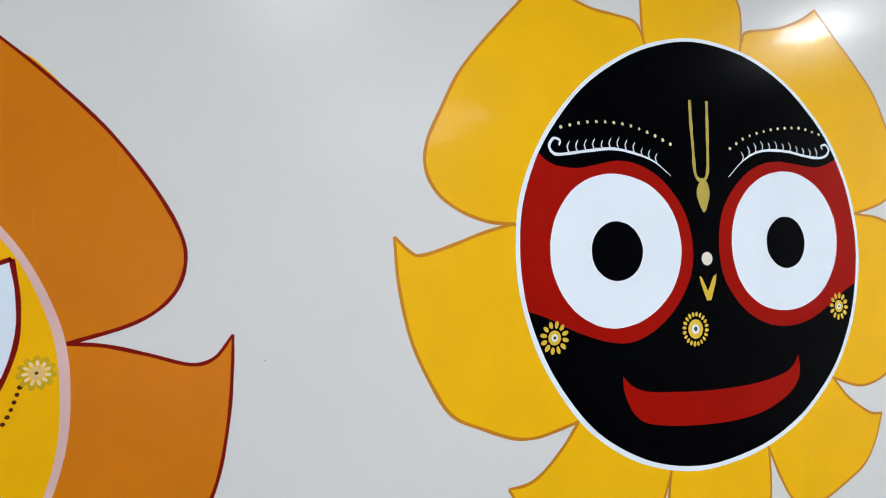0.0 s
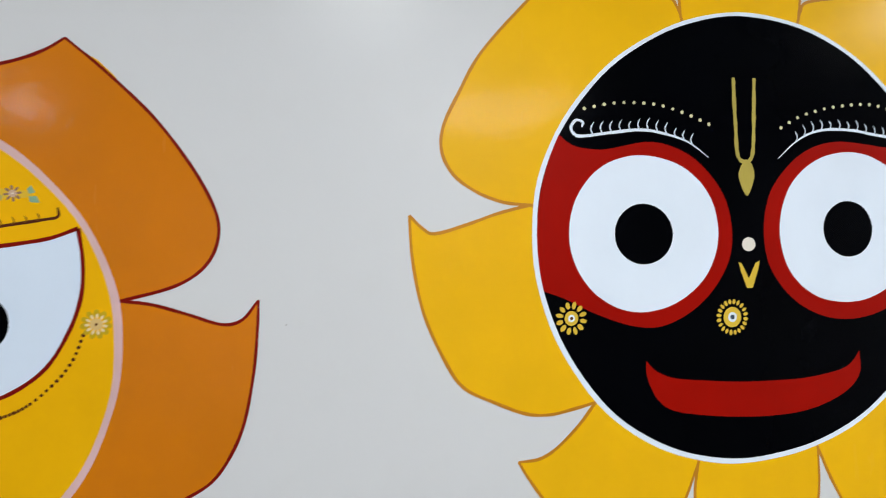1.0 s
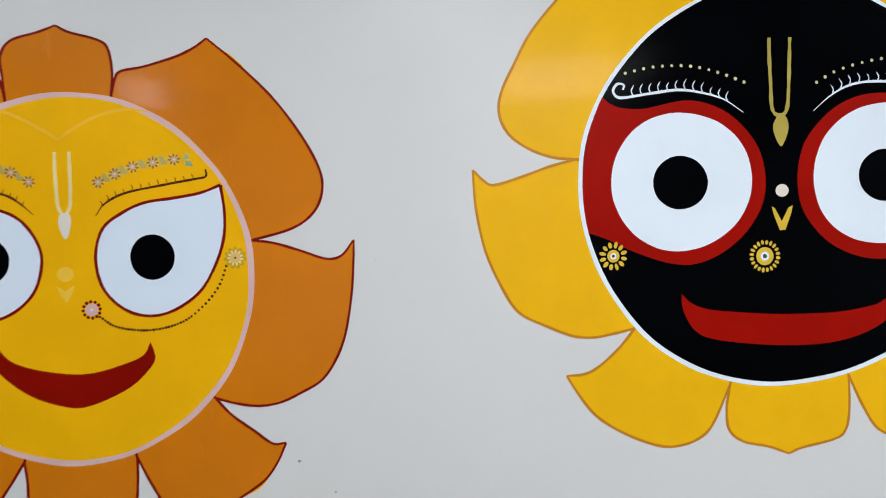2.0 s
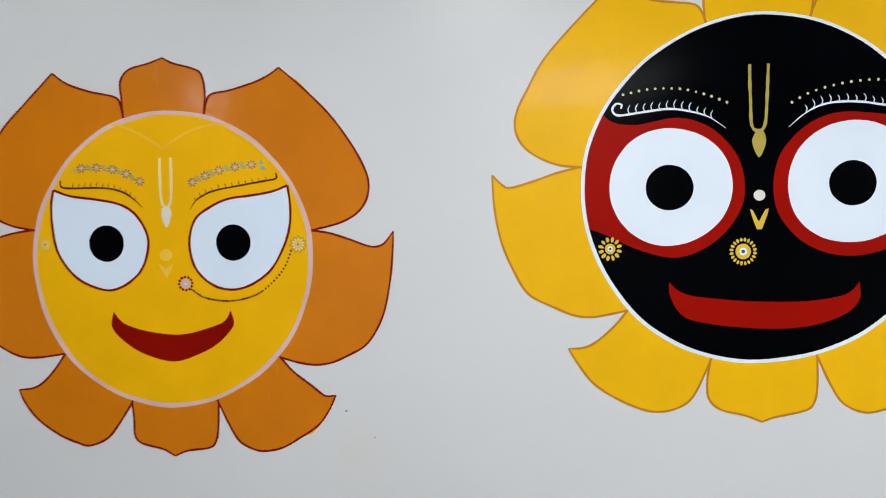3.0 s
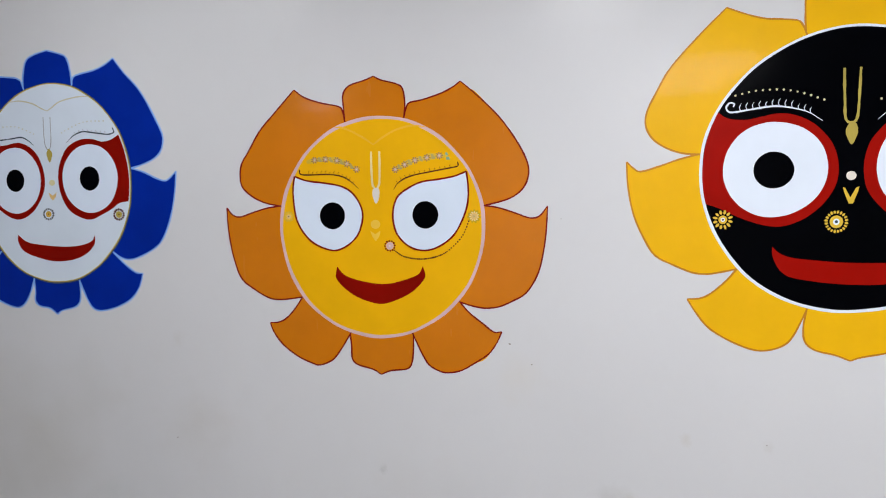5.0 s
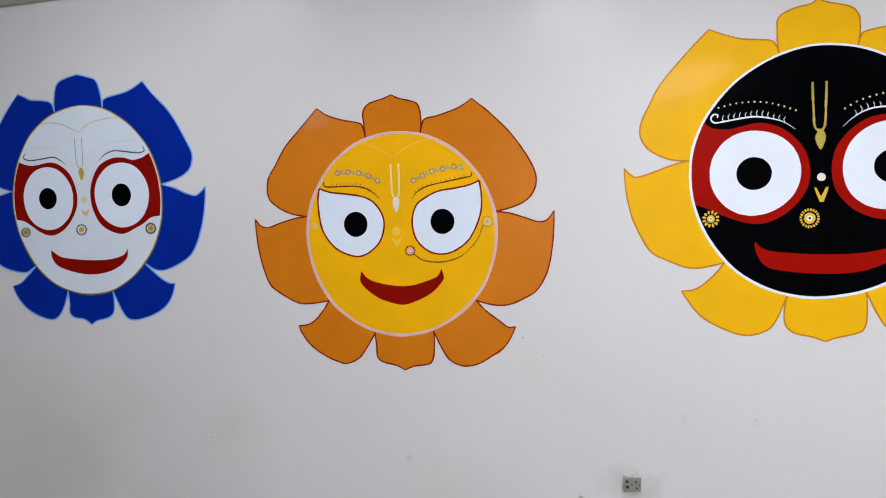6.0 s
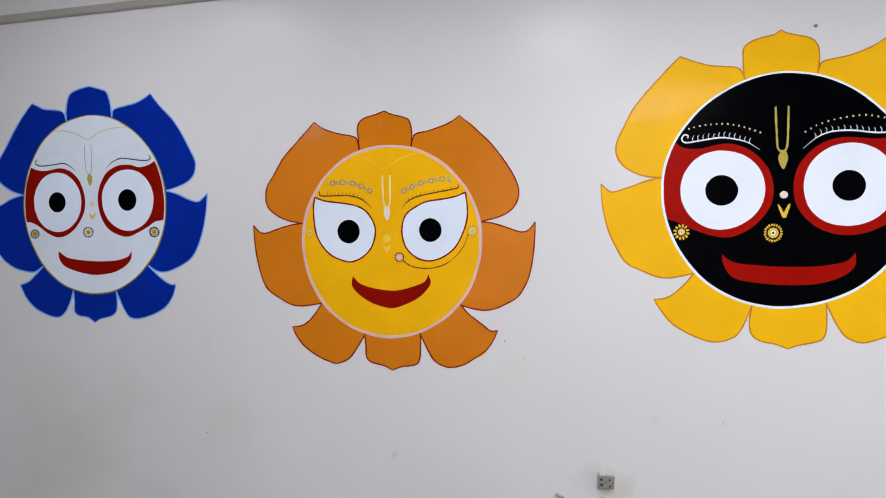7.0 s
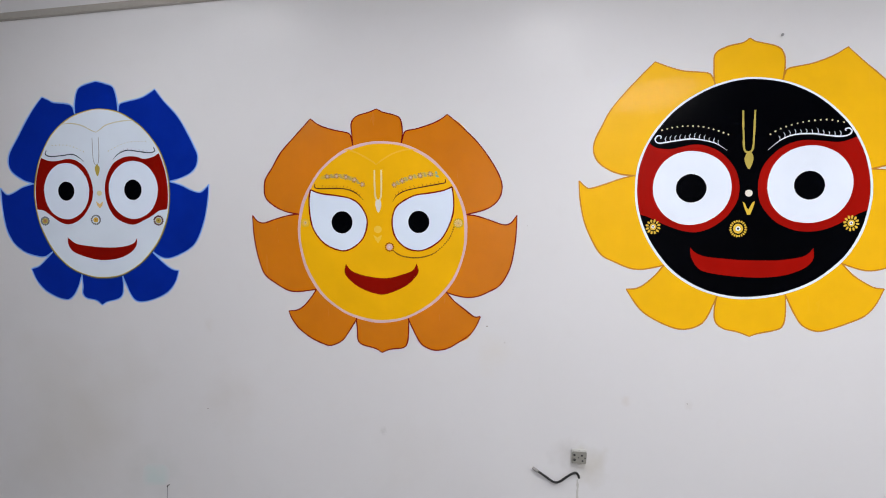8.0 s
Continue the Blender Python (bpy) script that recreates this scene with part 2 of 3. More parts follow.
def drawn(cx, cz, rx, rz, uneven, n=120):
    """A hand-drawn oval; uneven: (cosine, sine) shares of its second and further harmonics."""
    ring = []
    for k in range(n):
        a = 2 * math.pi * k / n
        w = 1 + sum(c * math.cos((j + 2) * a) + s * math.sin((j + 2) * a) for j, (c, s) in enumerate(uneven))
        w += 0.0012 * math.sin(11 * a + cx) + 0.0009 * math.sin(19 * a + rx)
        ring.append(Vector((cx + w * rx * math.cos(a), cz + w * rz * math.sin(a))) * 0.01)
    return ring


def oval(cx, cz, rx, rz, n=72, a0=0.0, a1=360.0):
    if n >= 48:
        sway = [1 + 0.004 * math.sin(3 * radians(k * 360 / n) + cx) + 0.003 * math.sin(7 * radians(k * 360 / n) + rx) + 0.0015 * math.sin(17 * radians(k * 360 / n) + cz) for k in range(n)]
        return [Vector((cx + w * rx * math.cos(radians(k * 360 / n)), cz + w * rz * math.sin(radians(k * 360 / n)))) * 0.01 for k, w in enumerate(sway)]
    return [Vector((cx + rx * math.cos(radians(a0 + (a1 - a0) * k / n)), cz + rz * math.sin(radians(a0 + (a1 - a0) * k / n)))) * 0.01 for k in range(n if a1 - a0 == 360 else n + 1)]


FILM = 0.0003  # one layer of paint


def coat(bm, outline, layers):
    """A closed patch of paint, some layers proud of the wall."""
    clean = [q for k, q in enumerate(outline) if (q - outline[k - 1]).length > 1e-5]
    top = [bm.verts.new((q.x, -layers * FILM, q.y)) for q in clean]
    foot = [bm.verts.new((q.x, 0.001, q.y)) for q in clean]
    face = bm.faces.new(top)
    for k in range(len(clean)):
        bm.faces.new((top[k - 1], top[k], foot[k], foot[k - 1]))
    bmesh.ops.triangulate(bm, faces=[face])
    return bm


def stroke(bm, run, layers, width, start=1.0, end=1.0, wobble=0.12):
    """A brush line along a run, width in cm, tapering to start and end times it."""
    n = len(run)
    rows, phase = [], random.uniform(0, 9)
    for k, q in enumerate(run):
        ahead = (run[min(k + 1, n - 1)] - run[max(k - 1, 0)]).normalized()
        side = Vector((-ahead.y, ahead.x))
        t = k / (n - 1)
        body = min(1.0, start + (1 - start) * t * 4, end + (1 - end) * (1 - t) * 4)
        w = width * 0.005 * body * (1 + wobble * math.sin(phase + k * 0.9) * math.sin(k * 0.37 + phase * 2))
        rows.append([bm.verts.new((q.x + side.x * s, y, q.y + side.y * s)) for s, y in ((w, 0.001), (w * 0.94, -layers * FILM), (-w * 0.94, -layers * FILM), (-w, 0.001))])
    for a, b in zip(rows, rows[1:]):
        for k in range(3):
            bm.faces.new((a[k], a[k + 1], b[k + 1], b[k]))
    for r in (rows[0], rows[-1]):
        bm.faces.new(r)
    return bm


def mural(name, x, z, label):
    ob = new(name)
    ob.matrix_world = pose(x, 0, z)
    return tagged(ob, label, "wall painting", "painted flower faces on the wall")


def petal(thing, style, side_a, side_b, layer):
    """One painted petal: two brushed sides that meet at its tip, with an outline; style: paint, edge paint, edge width in cm, edge label."""
    material, edge, width, tag = style
    a, b = spline(side_a), spline(side_b)
    level = 0.8 + 0.12 * layer
    ob = part("petal", coat(bmesh.new(), a + b[1:] + [b[-1] * 0.85, a[0] * 0.85], level), material, thing)
    line = stroke(bmesh.new(), [a[0] * 0.96] + a, level + 0.6, width, 1.0, 0.8)
    part("outline", stroke(line, b + [b[-1] * 0.96], level + 0.7, width, 0.8, 1.0), edge, ob, tag)


def along(run, count, lo=0.0, hi=1.0):
    """count points evenly spaced along a run."""
    steps = [0.0]
    for a, b in zip(run, run[1:]):
        steps.append(steps[-1] + (b - a).length)
    out = []
    for k in range(count):
        s = steps[-1] * (lo + (hi - lo) * k / max(1, count - 1))
        j = max(1, next((i for i, v in enumerate(steps) if v >= s - 1e-9), len(steps) - 1))
        f = (s - steps[j - 1]) / max(1e-9, steps[j] - steps[j - 1])
        out.append(run[j - 1].lerp(run[j], f))
    return out


def dots(thing, places, radius, material, layers, name="dot", squash=1.0):
    for q in places:
        r = radius * random.uniform(0.88, 1.12)
        part(name, coat(bmesh.new(), oval(q.x * 100, q.y * 100, r, r * squash, 10), layers), material, thing)


def ornament(thing, cx, cz, radius, core, count, petal_mat, core_mat, layers, eye_mat=None, pip_mat=None, petal_width=0.2, inner=0.5, tag=""):
    """A small painted flower: short petals round a disc, with a pale eye and a dark pip."""
    disc = part("flower_ornament", coat(bmesh.new(), oval(cx, cz, core, core, 24), layers), core_mat, thing, tag)
    turn = random.uniform(0, 6)
    for k in range(count):
        a = turn + 2 * math.pi * k / count
        mid, half = radius * (1 + inner) / 2, radius * (1 - inner) / 2 * random.uniform(0.92, 1.08)
        wide = radius * petal_width * random.uniform(0.9, 1.1)
        ring = []
        for j in range(12):
            u, v = math.cos(j * math.pi / 6) * half, math.sin(j * math.pi / 6) * wide
            ring.append(Vector((cx + (mid + u) * math.cos(a) - v * math.sin(a), cz + (mid + u) * math.sin(a) + v * math.cos(a))) * 0.01)
        part("ornament_petal", coat(bmesh.new(), ring, layers + 0.05), petal_mat, disc)
    if eye_mat:
        part("ornament_eye", coat(bmesh.new(), oval(cx, cz, core * 0.5, core * 0.5, 16), layers + 0.4), eye_mat, disc)
    if pip_mat:
        part("ornament_pip", coat(bmesh.new(), oval(cx, cz, core * 0.24, core * 0.24, 12), layers + 0.8), pip_mat, disc)


def brow(thing, handles, material, width, layers, lashes, length, lo, hi, lean, lash_width, lash_mat=None):
    """A brow line with short curved lashes standing on it; lean: -1 or 1, the side to which they bend."""
    run = spline(handles, 6)
    line = part("brow", stroke(bmesh.new(), run, layers, width, 0.7, 0.25), material, thing)
    for q in along(run, lashes, lo, hi) if lashes else ():
        tall = length * random.uniform(0.8, 1.15)
        base = q * 100
        hook = [(base.x, base.y), (base.x - lean * 0.16 * tall, base.y + tall * 0.5), (base.x + lean * 0.1 * tall, base.y + tall)]
        part("lash", stroke(bmesh.new(), spline(hook, 4), layers + 0.1, lash_width, 1.0, 0.2), lash_mat or material, line)


def eye_patch(thing, handles, face, layers, material, name="eye_surround"):
    """A patch whose open side follows the rim of the face (cx, cz, rx, rz)."""
    cx, cz, rx, rz = face
    run = [q for q in spline(handles) if ((q.x * 100 - cx) / rx) ** 2 + ((q.y * 100 - cz) / rz) ** 2 < 1]
    ang = [math.degrees(math.atan2((q.y * 100 - cz) / rz, (q.x * 100 - cx) / rx)) for q in (run[-1], run[0])]
    if cx > run[len(run) // 2].x * 100 and ang[0] < 0:
        ang[0] += 360
    return part(name, coat(bmesh.new(), run + oval(cx, cz, rx, rz, 24, *ang), layers), material, thing)


# ---- room ----
X0, X1, Y0 = -6.4, 3.4, -5.4
block("wall_north", m_wall, X0 - 0.2, X1 + 0.2, 0, 0.22, 0, CEILING + 0.2, label="off-white satin painted plaster wall, stained, with painted shade low on the left")
block("wall_south", m_room, X0 - 0.2, X1 + 0.2, Y0 - 0.2, Y0, 0, CEILING + 0.2)
block("wall_west", m_room, X0 - 0.2, X0, Y0, 0, 0, CEILING + 0.2)
block("wall_east", m_room, X1, X1 + 0.2, Y0, 0, 0, CEILING + 0.2)
block("floor", m_floor, X0 - 0.2, X1 + 0.2, Y0 - 0.2, 0.22, -0.15, 0)
block("ceiling", m_ceiling, X0, X1, Y0, 0, CEILING, CEILING + 0.15)

# A slightly sloping taupe strip high on the wall.
strip = new("sloping_strip")
strip.matrix_world = pose(-4.0, 0, 2.603, 0, -3.75, 0)
tagged(strip, "taupe strip running high along the wall", "cable trunking")
part("strip_base", box(bmesh.new(), -2.3, 1.9, -0.004, 0.004, 0, 0.040, 0.0015), m_taupe_strip, strip)
part("strip_front", box(bmesh.new(), -2.3, 1.9, -0.012, -0.002, -0.001, 0.041, 0.006), m_taupe_strip, strip)

# Ceiling panels, all unseen; the second one is only added for brightness.
def ceiling_panel(x, y, side):
    panel = new("unseen_ceiling_panel")
    panel.matrix_world = pose(x, y, CEILING)
    tagged(panel, "unseen square white surface-mounted ceiling panel lamp, switched on", "ceiling lamp", "ceiling lamps")
    h = side / 2
    bm = box(bmesh.new(), -h, h, -h, -h + 0.012, -0.03, 0.001)
    box(bm, -h, h, h - 0.012, h, -0.03, 0.001)
    box(bm, -h, -h + 0.012, -h + 0.012, h - 0.012, -0.03, 0.001)
    box(bm, h - 0.012, h, -h + 0.012, h - 0.012, -0.03, 0.001)
    part("frame", bm, m_frame, panel)
    part("diffuser", box(bmesh.new(), -h + 0.012, h - 0.012, -h + 0.012, h - 0.012, -0.026, -0.02), m_diffuser, panel, "glowing milky diffuser")


for x, y, side, watts in LAMPS:
    ceiling_panel(x, y, side)

# ---- painted faces: handles in cm from each flower's middle ----

# Yellow flower with the black face.
black = mural("flower_mural", 0, 1.67, "painted yellow flower with a round black face and red-ringed eyes")
YELLOW_STYLE = (m_yellow, m_yellow_edge, 0.78, "ochre brushed outline")
petal(black, YELLOW_STYLE, ((-17.5, 54.3), (-17.7, 61.4), (-16.9, 68.4), (-10.4, 71.9), (-3.4, 73.4), (0.2, 75.6)),
      ((0.2, 75.6), (3.6, 73.8), (13.4, 71.3), (17, 67.6), (17.6, 61.9), (16.8, 55.5)), 0)
petal(black, YELLOW_STYLE, ((-17.5, 54.3), (-18.3, 56.3), (-20.3, 58.6), (-25.9, 59.4), (-32.9, 60.1), (-40, 62.2), (-47.1, 65)),
      ((-47.1, 65), (-57, 55.3), (-68.4, 42.8), (-74.2, 32.9), (-77.7, 25.8), (-78.3, 20.1), (-75.8, 14.9), (-70.7, 11.1), (-64.4, 8.7), (-58.1, 8)), 1)
petal(black, YELLOW_STYLE, ((16.8, 55.5), (17.6, 57.7), (19.8, 60.2), (31.5, 62.4), (41.2, 65.8), (48.4, 69.9)),
      ((48.5, 70.2), (56.9, 62.4), (65.6, 54.8), (73.6, 46.4), (79.3, 35.5), (82.5, 27), (82.3, 20), (77.5, 14), (70.4, 11.2), (60.5, 9)), 2)
petal(black, YELLOW_STYLE, ((-58.1, 8), (-65.8, 6.1), (-73, 3.7), (-80.2, 1.8), (-83, 3), (-85.9, 5.9)),
      ((-85.9, 5.9), (-85.4, -4.2), (-83.2, -15.8), (-78.9, -26), (-74.7, -32.4), (-67.5, -36.3), (-60.4, -39.3), (-54.6, -40), (-48.9, -39.2), (-43.2, -38.1)), 3)
petal(black, YELLOW_STYLE, ((60.5, 9), (70, 8), (77, 6), (83, 4), (86, 5), (89, 8.5)),
      ((89, 8.5), (88.6, -3), (86.5, -15), (82.5, -26.5), (77.5, -34.5), (71.1, -40), (63.2, -42.3), (56, -42), (46.3, -38.7)), 4)
petal(black, YELLOW_STYLE, ((-43.2, -38.1), (-47.5, -43), (-53.2, -47.8), (-57.5, -49.8), (-62.4, -50)),
      ((-62.4, -50), (-59.6, -54.7), (-54.7, -61.2), (-47.6, -66.2), (-39, -70.1), (-32.7, -71.1), (-26.1, -69.4), (-21.8, -65.4), (-16.7, -55)), 5)
petal(black, YELLOW_STYLE, ((46.1, -38.6), (51.8, -44.7), (58.8, -49.4), (63.1, -51.4), (67.3, -51.8)),
      ((67.3, -51.8), (63.1, -59.8), (57.6, -65.5), (49.2, -69.1), (40.7, -71.9), (33.7, -73), (26.6, -70), (22.3, -63.6), (18, -54.3)), 6)
petal(black, YELLOW_STYLE, ((-16.7, -55), (-17.8, -61.6), (-17.2, -67.5), (-13.2, -71), (-6.1, -72.8), (-0.1, -75.2)),
      ((-0.1, -75.2), (3.9, -73.8), (13.8, -71.9), (16.9, -69.3), (18, -63.5), (18, -54.3)), 7)
ROUND = ((0.0005, 0.004), (0.002, -0.004), (0.0, -0.0034), (-0.0016, 0.0035))
part("face_rim", coat(bmesh.new(), drawn(1.75, -0.35, 59.5, 56.15, ROUND), 2.8), m_white, black, "white painted rim")
part("face", coat(bmesh.new(), drawn(1.7, -0.22, 58.25, 55.05, ROUND), 3.3), m_black, black, "glossy black painted disc")
INNER = (1.7, -0.22, 58.2, 55.0)
eye_patch(black, ((-49.9, 24.0), (-48.3, 22.6), (-45.2, 21.4), (-39.6, 21.0), (-33.9, 22), (-28.2, 23), (-22.5, 22.5), (-16, 19.8), (-10.5, 15), (-6.7, 9.2), (-5.1, 2), (-5.9, -5.1),
                  (-9.8, -11.8), (-15.4, -17), (-21.7, -20.3), (-27.4, -21.5), (-33.1, -20.8), (-38.8, -19), (-44.5, -16.6), (-50.2, -13.7), (-56.4, -11.4)), INNER, 3.8, m_red)
eye_patch(black, ((54.6, 26.2), (52.6, 25.1), (48.2, 23.5), (43.4, 22.8), (36.6, 23.5), (28, 24.1), (20.6, 22.8), (13.8, 19.2), (7.8, 13.1), (5.1, 7.5), (4.1, 0.4), (5.2, -6.9), (8.8, -12.8),
                  (14, -17.6), (21, -20.9), (28, -22.1), (34.5, -21.7), (40.6, -20.1), (47.6, -16.9), (53, -14), (59.6, -11.4)), INNER, 3.8, m_red)
for outline, px, pz in ((drawn(-28.9, 1.15, 19.8, 18.8, ((0.002, 0.007), (0.0085, 0.004), (-0.002, 0.0), (-0.003, -0.002)), 80), -29.3, 0.9),
                        (drawn(30.1, 1.75, 21.4, 19.75, ((0.005, 0.018), (0.004, -0.003), (-0.006, 0.001), (0.002, 0.0015)), 80), 29.8, 1.3)):
    white = part("eye", coat(bmesh.new(), outline, 4.3), m_white, black, "white painted eye")
    part("pupil", coat(bmesh.new(), oval(px, pz, 7.7, 7.25, 48), 4.8), m_black, white, "black pupil")
brow(black, ((-44.6, 26.2), (-44.3, 27.4), (-46, 27.8), (-47.3, 26.1), (-46.5, 24.5), (-44.3, 24.1), (-36.9, 25.1), (-29.3, 25.9), (-23, 25.1), (-16.6, 23.2), (-11, 19.5)),
     m_white, 0.75, 3.9, 12, 2.7, 0.27, 0.88, 1, 0.36, m_ivory)
brow(black, ((47.9, 28.2), (47.5, 29.2), (49.4, 29.6), (50.7, 28.0), (48.9, 26.2), (45, 25.6), (38.8, 26.2), (32.7, 27.1), (24.7, 27.2), (18.9, 26), (14, 23.4), (9.2, 19.5)),
     m_white, 0.75, 3.9, 12, 2.7, 0.24, 0.86, -1, 0.36, m_ivory)
for arc in (((-43.8, 30.6), (-35.7, 32.2), (-25.6, 32.2), (-17.5, 30.3), (-10.6, 27.7)), ((10.3, 27.3), (16.8, 30.6), (27.2, 33.2), (38.2, 34.1), (46.7, 32.6))):
    dots(black, along(spline(arc), 14), 0.43, m_cream, 3.8)
mark = part("forehead_mark", stroke(bmesh.new(), spline(((-3.2, 39.6), (-3.2, 33), (-3.0, 27), (-2.9, 21.6), (-2.2, 19.2), (-0.6, 18.5), (1.0, 19.2), (1.8, 21.6), (2.2, 27), (2.5, 33), (2.8, 39.7)), 6), 3.9, 1.05, 1, 1, 0.2), m_gold, black, "gold brushed line")
part("drop", coat(bmesh.new(), spline(((-1.3, 18.4), (-2.6, 15.6), (-2.0, 12.6), (-0.4, 10), (1.2, 12.6), (1.9, 15.6), (0.9, 18.4), (-1.3, 18.4))), 4.1), m_gold, mark)
part("nose_dot", coat(bmesh.new(), oval(-0.4, -2.1, 1.9, 1.75, 28), 3.9), m_pearl, black, "small white dot")
part("nose_mark", coat(bmesh.new(), [Vector(q) * 0.01 for q in ((-3.5, -6.4), (-2.6, -6.9), (-0.7, -10.6), (1.4, -6.8), (2.6, -6.3), (2.1, -8.4), (0.3, -13), (-1.3, -13), (-2.9, -8.8))], 3.9), m_lemon, black, "lemon yellow notched mark")
part("mouth", coat(bmesh.new(), spline(((-29.8, -29.3), (-29.8, -32.4), (-28.7, -35.8), (-26.5, -39.3), (-22.7, -41.7), (-14.6, -43.4), (-4.5, -44.6), (6.1, -45.1), (15.4, -44.5), (23.2, -42.5), (29, -39.6), (32, -35.7), (31.9, -30.4)))
                   + spline(((31.9, -30.4), (29.4, -33.2), (25.5, -35), (15.8, -36.3), (6.6, -36.4), (-4.1, -36), (-14.2, -35), (-22.3, -33.9), (-27, -32), (-29.8, -29.3)))[1:], 3.9), m_red, black, "red smiling mouth")
ornament(black, -5.8, -20.0, 4.5, 2.5, 20, m_lemon, m_lemon, 3.9, m_white, m_ink, 0.095, 0.7, "yellow flower ornament with white eye")
ornament(black, -48.6, -18.3, 3.9, 1.7, 12, m_lemon, m_lemon, 4.2, m_white, m_brown, 0.135, 0.55, "yellow flower ornament")
ornament(black, 50.6, -18.2, 4.1, 1.8, 12, m_lemon, m_lemon, 4.2, m_white, m_brown, 0.135, 0.55, "yellow flower ornament")

# Orange flower with the golden face.
golden = mural("flower_mural", -1.887, 1.5, "painted orange flower with a golden yellow face and wide white eyes")
ORANGE_STYLE = (m_orange, m_maroon, 0.7, "dark maroon outline")
petal(golden, ORANGE_STYLE, ((-13, 43.4), (-13.3, 48.8), (-13.5, 54.4), (-10.9, 58.1), (-4.4, 60.1), (-0.2, 61.7)),
      ((-0.2, 61.7), (2.9, 60), (9.2, 58.2), (11.9, 56.1), (12.8, 50), (12.2, 43.7)), 0)
petal(golden, ORANGE_STYLE, ((-13, 43.4), (-13.8, 47.7), (-15.6, 49.8), (-23.1, 51.5), (-30, 54), (-34.7, 57.4)),
      ((-34.7, 57.4), (-38.6, 53.2), (-44.2, 47.3), (-50.4, 40.5), (-55.4, 32.3), (-58.7, 27.1), (-59.6, 22.1), (-58.9, 17.2), (-55, 13.2), (-49.2, 10.1), (-42.4, 8.5)), 1)
petal(golden, ORANGE_STYLE, ((12.2, 43.7), (13.2, 47.7), (14.7, 50.1), (20.4, 51.2), (28.3, 53.6), (32.9, 55.8), (36.1, 58.1)),
      ((36.1, 58.1), (42.9, 52.1), (51.5, 43.3), (58, 34.2), (62.2, 26.3), (63.6, 20.7), (62.4, 15.4), (59.2, 11.5), (54, 8.8), (45, 6.6)), 2)
petal(golden, ORANGE_STYLE, ((-42.4, 8.5), (-48.1, 7.7), (-54.1, 6.1), (-60.1, 4.2), (-63.6, 5.2), (-66.1, 8.3)),
      ((-66.1, 8.3), (-65.9, 1.6), (-65.2, -5.4), (-63.7, -13.5), (-60.7, -22.2), (-55.4, -26.9), (-48.5, -31), (-42.6, -31.8), (-33.6, -30.8)), 3)
petal(golden, ORANGE_STYLE, ((45, 6.6), (50.6, 5.7), (57.2, 3.5), (63.8, 1.1), (67.8, 1.9), (71, 5.8)),
      ((71, 5.8), (70.7, 0), (69.8, -8.9), (67.8, -18.9), (65, -25.5), (61.3, -30.4), (56.3, -33.2), (50.6, -35.6), (45, -36.2), (39.4, -35.2), (34.2, -33.5)), 4)
petal(golden, ORANGE_STYLE, ((-33.6, -30.8), (-36.8, -35.4), (-40.5, -39.5), (-44.1, -41.5), (-48.4, -41.9)),
      ((-48.4, -41.9), (-46.7, -46.1), (-42.8, -51.5), (-36.4, -56.5), (-30.6, -59.3), (-26.7, -60.3), (-21.2, -58.1), (-17.5, -53.7), (-13.1, -46.9)), 5)
petal(golden, ORANGE_STYLE, ((34.2, -33.5), (38.1, -38.1), (43.7, -42.7), (48.1, -46.2), (51.5, -46.2)),
      ((51.5, -46.2), (49.1, -51.2), (45.6, -55.7), (39.8, -59.5), (34.1, -62.6), (28.3, -63.5), (24.3, -62.5), (20.4, -59.9), (17.2, -54.2), (14.2, -47.5)), 6)
petal(golden, ORANGE_STYLE, ((-13.1, -46.9), (-12.6, -52.6), (-12.5, -57.3), (-10.3, -60), (-3.8, -62), (0, -64.3)),
      ((0, -64.3), (4.2, -62.7), (11.2, -61.9), (13.3, -59.2), (14, -54.1), (14.2, -47.5)), 7)
part("face_rim", coat(bmesh.new(), oval(1.3, -1.6, 44.0, 47.0, 120), 2.8), m_pink, golden, "dusty pink painted rim")
part("face", coat(bmesh.new(), oval(1.3, -1.6, 42.6, 45.65, 120), 3.3), m_sun, golden, "golden yellow painted disc")
for run in (((39.2, 55.5), (42.0, 53.2), (44.2, 51.0), (46.0, 48.9)), ((47.5, -53.6), (44.5, -57.0), (41.0, -59.2))):
    part("overpaint", stroke(bmesh.new(), spline(run), 0.7, 0.9, 0.1, 0.1), m_sun, golden, "stray yellow paint beside the outline")
LEFT_EYE = ((-35.5, 20.9), (-30.1, 18.9), (-22.2, 17.7), (-15.4, 16.2), (-10.8, 13.5), (-7.5, 8.7), (-6.3, 3.4), (-8, -3.4), (-11.6, -7.8), (-16.3, -10.5), (-20.7, -10.8), (-27.3, -8.1), (-31.7, -3.9), (-34.9, 1.9), (-36.1, 8.8), (-36.3, 15.7), (-35.5, 20.9))
RIGHT_EYE = ((37.9, 21), (32.7, 19.1), (25.9, 18), (19, 17.1), (13.3, 14.6), (8.6, 10.9), (6.6, 4.2), (7.5, -2.7), (10.3, -7.3), (14.8, -10.6), (20.4, -11.6), (26.2, -9.9), (32, -5.6), (36, 1.1), (38.2, 7.7), (38.6, 14.4), (37.9, 21))
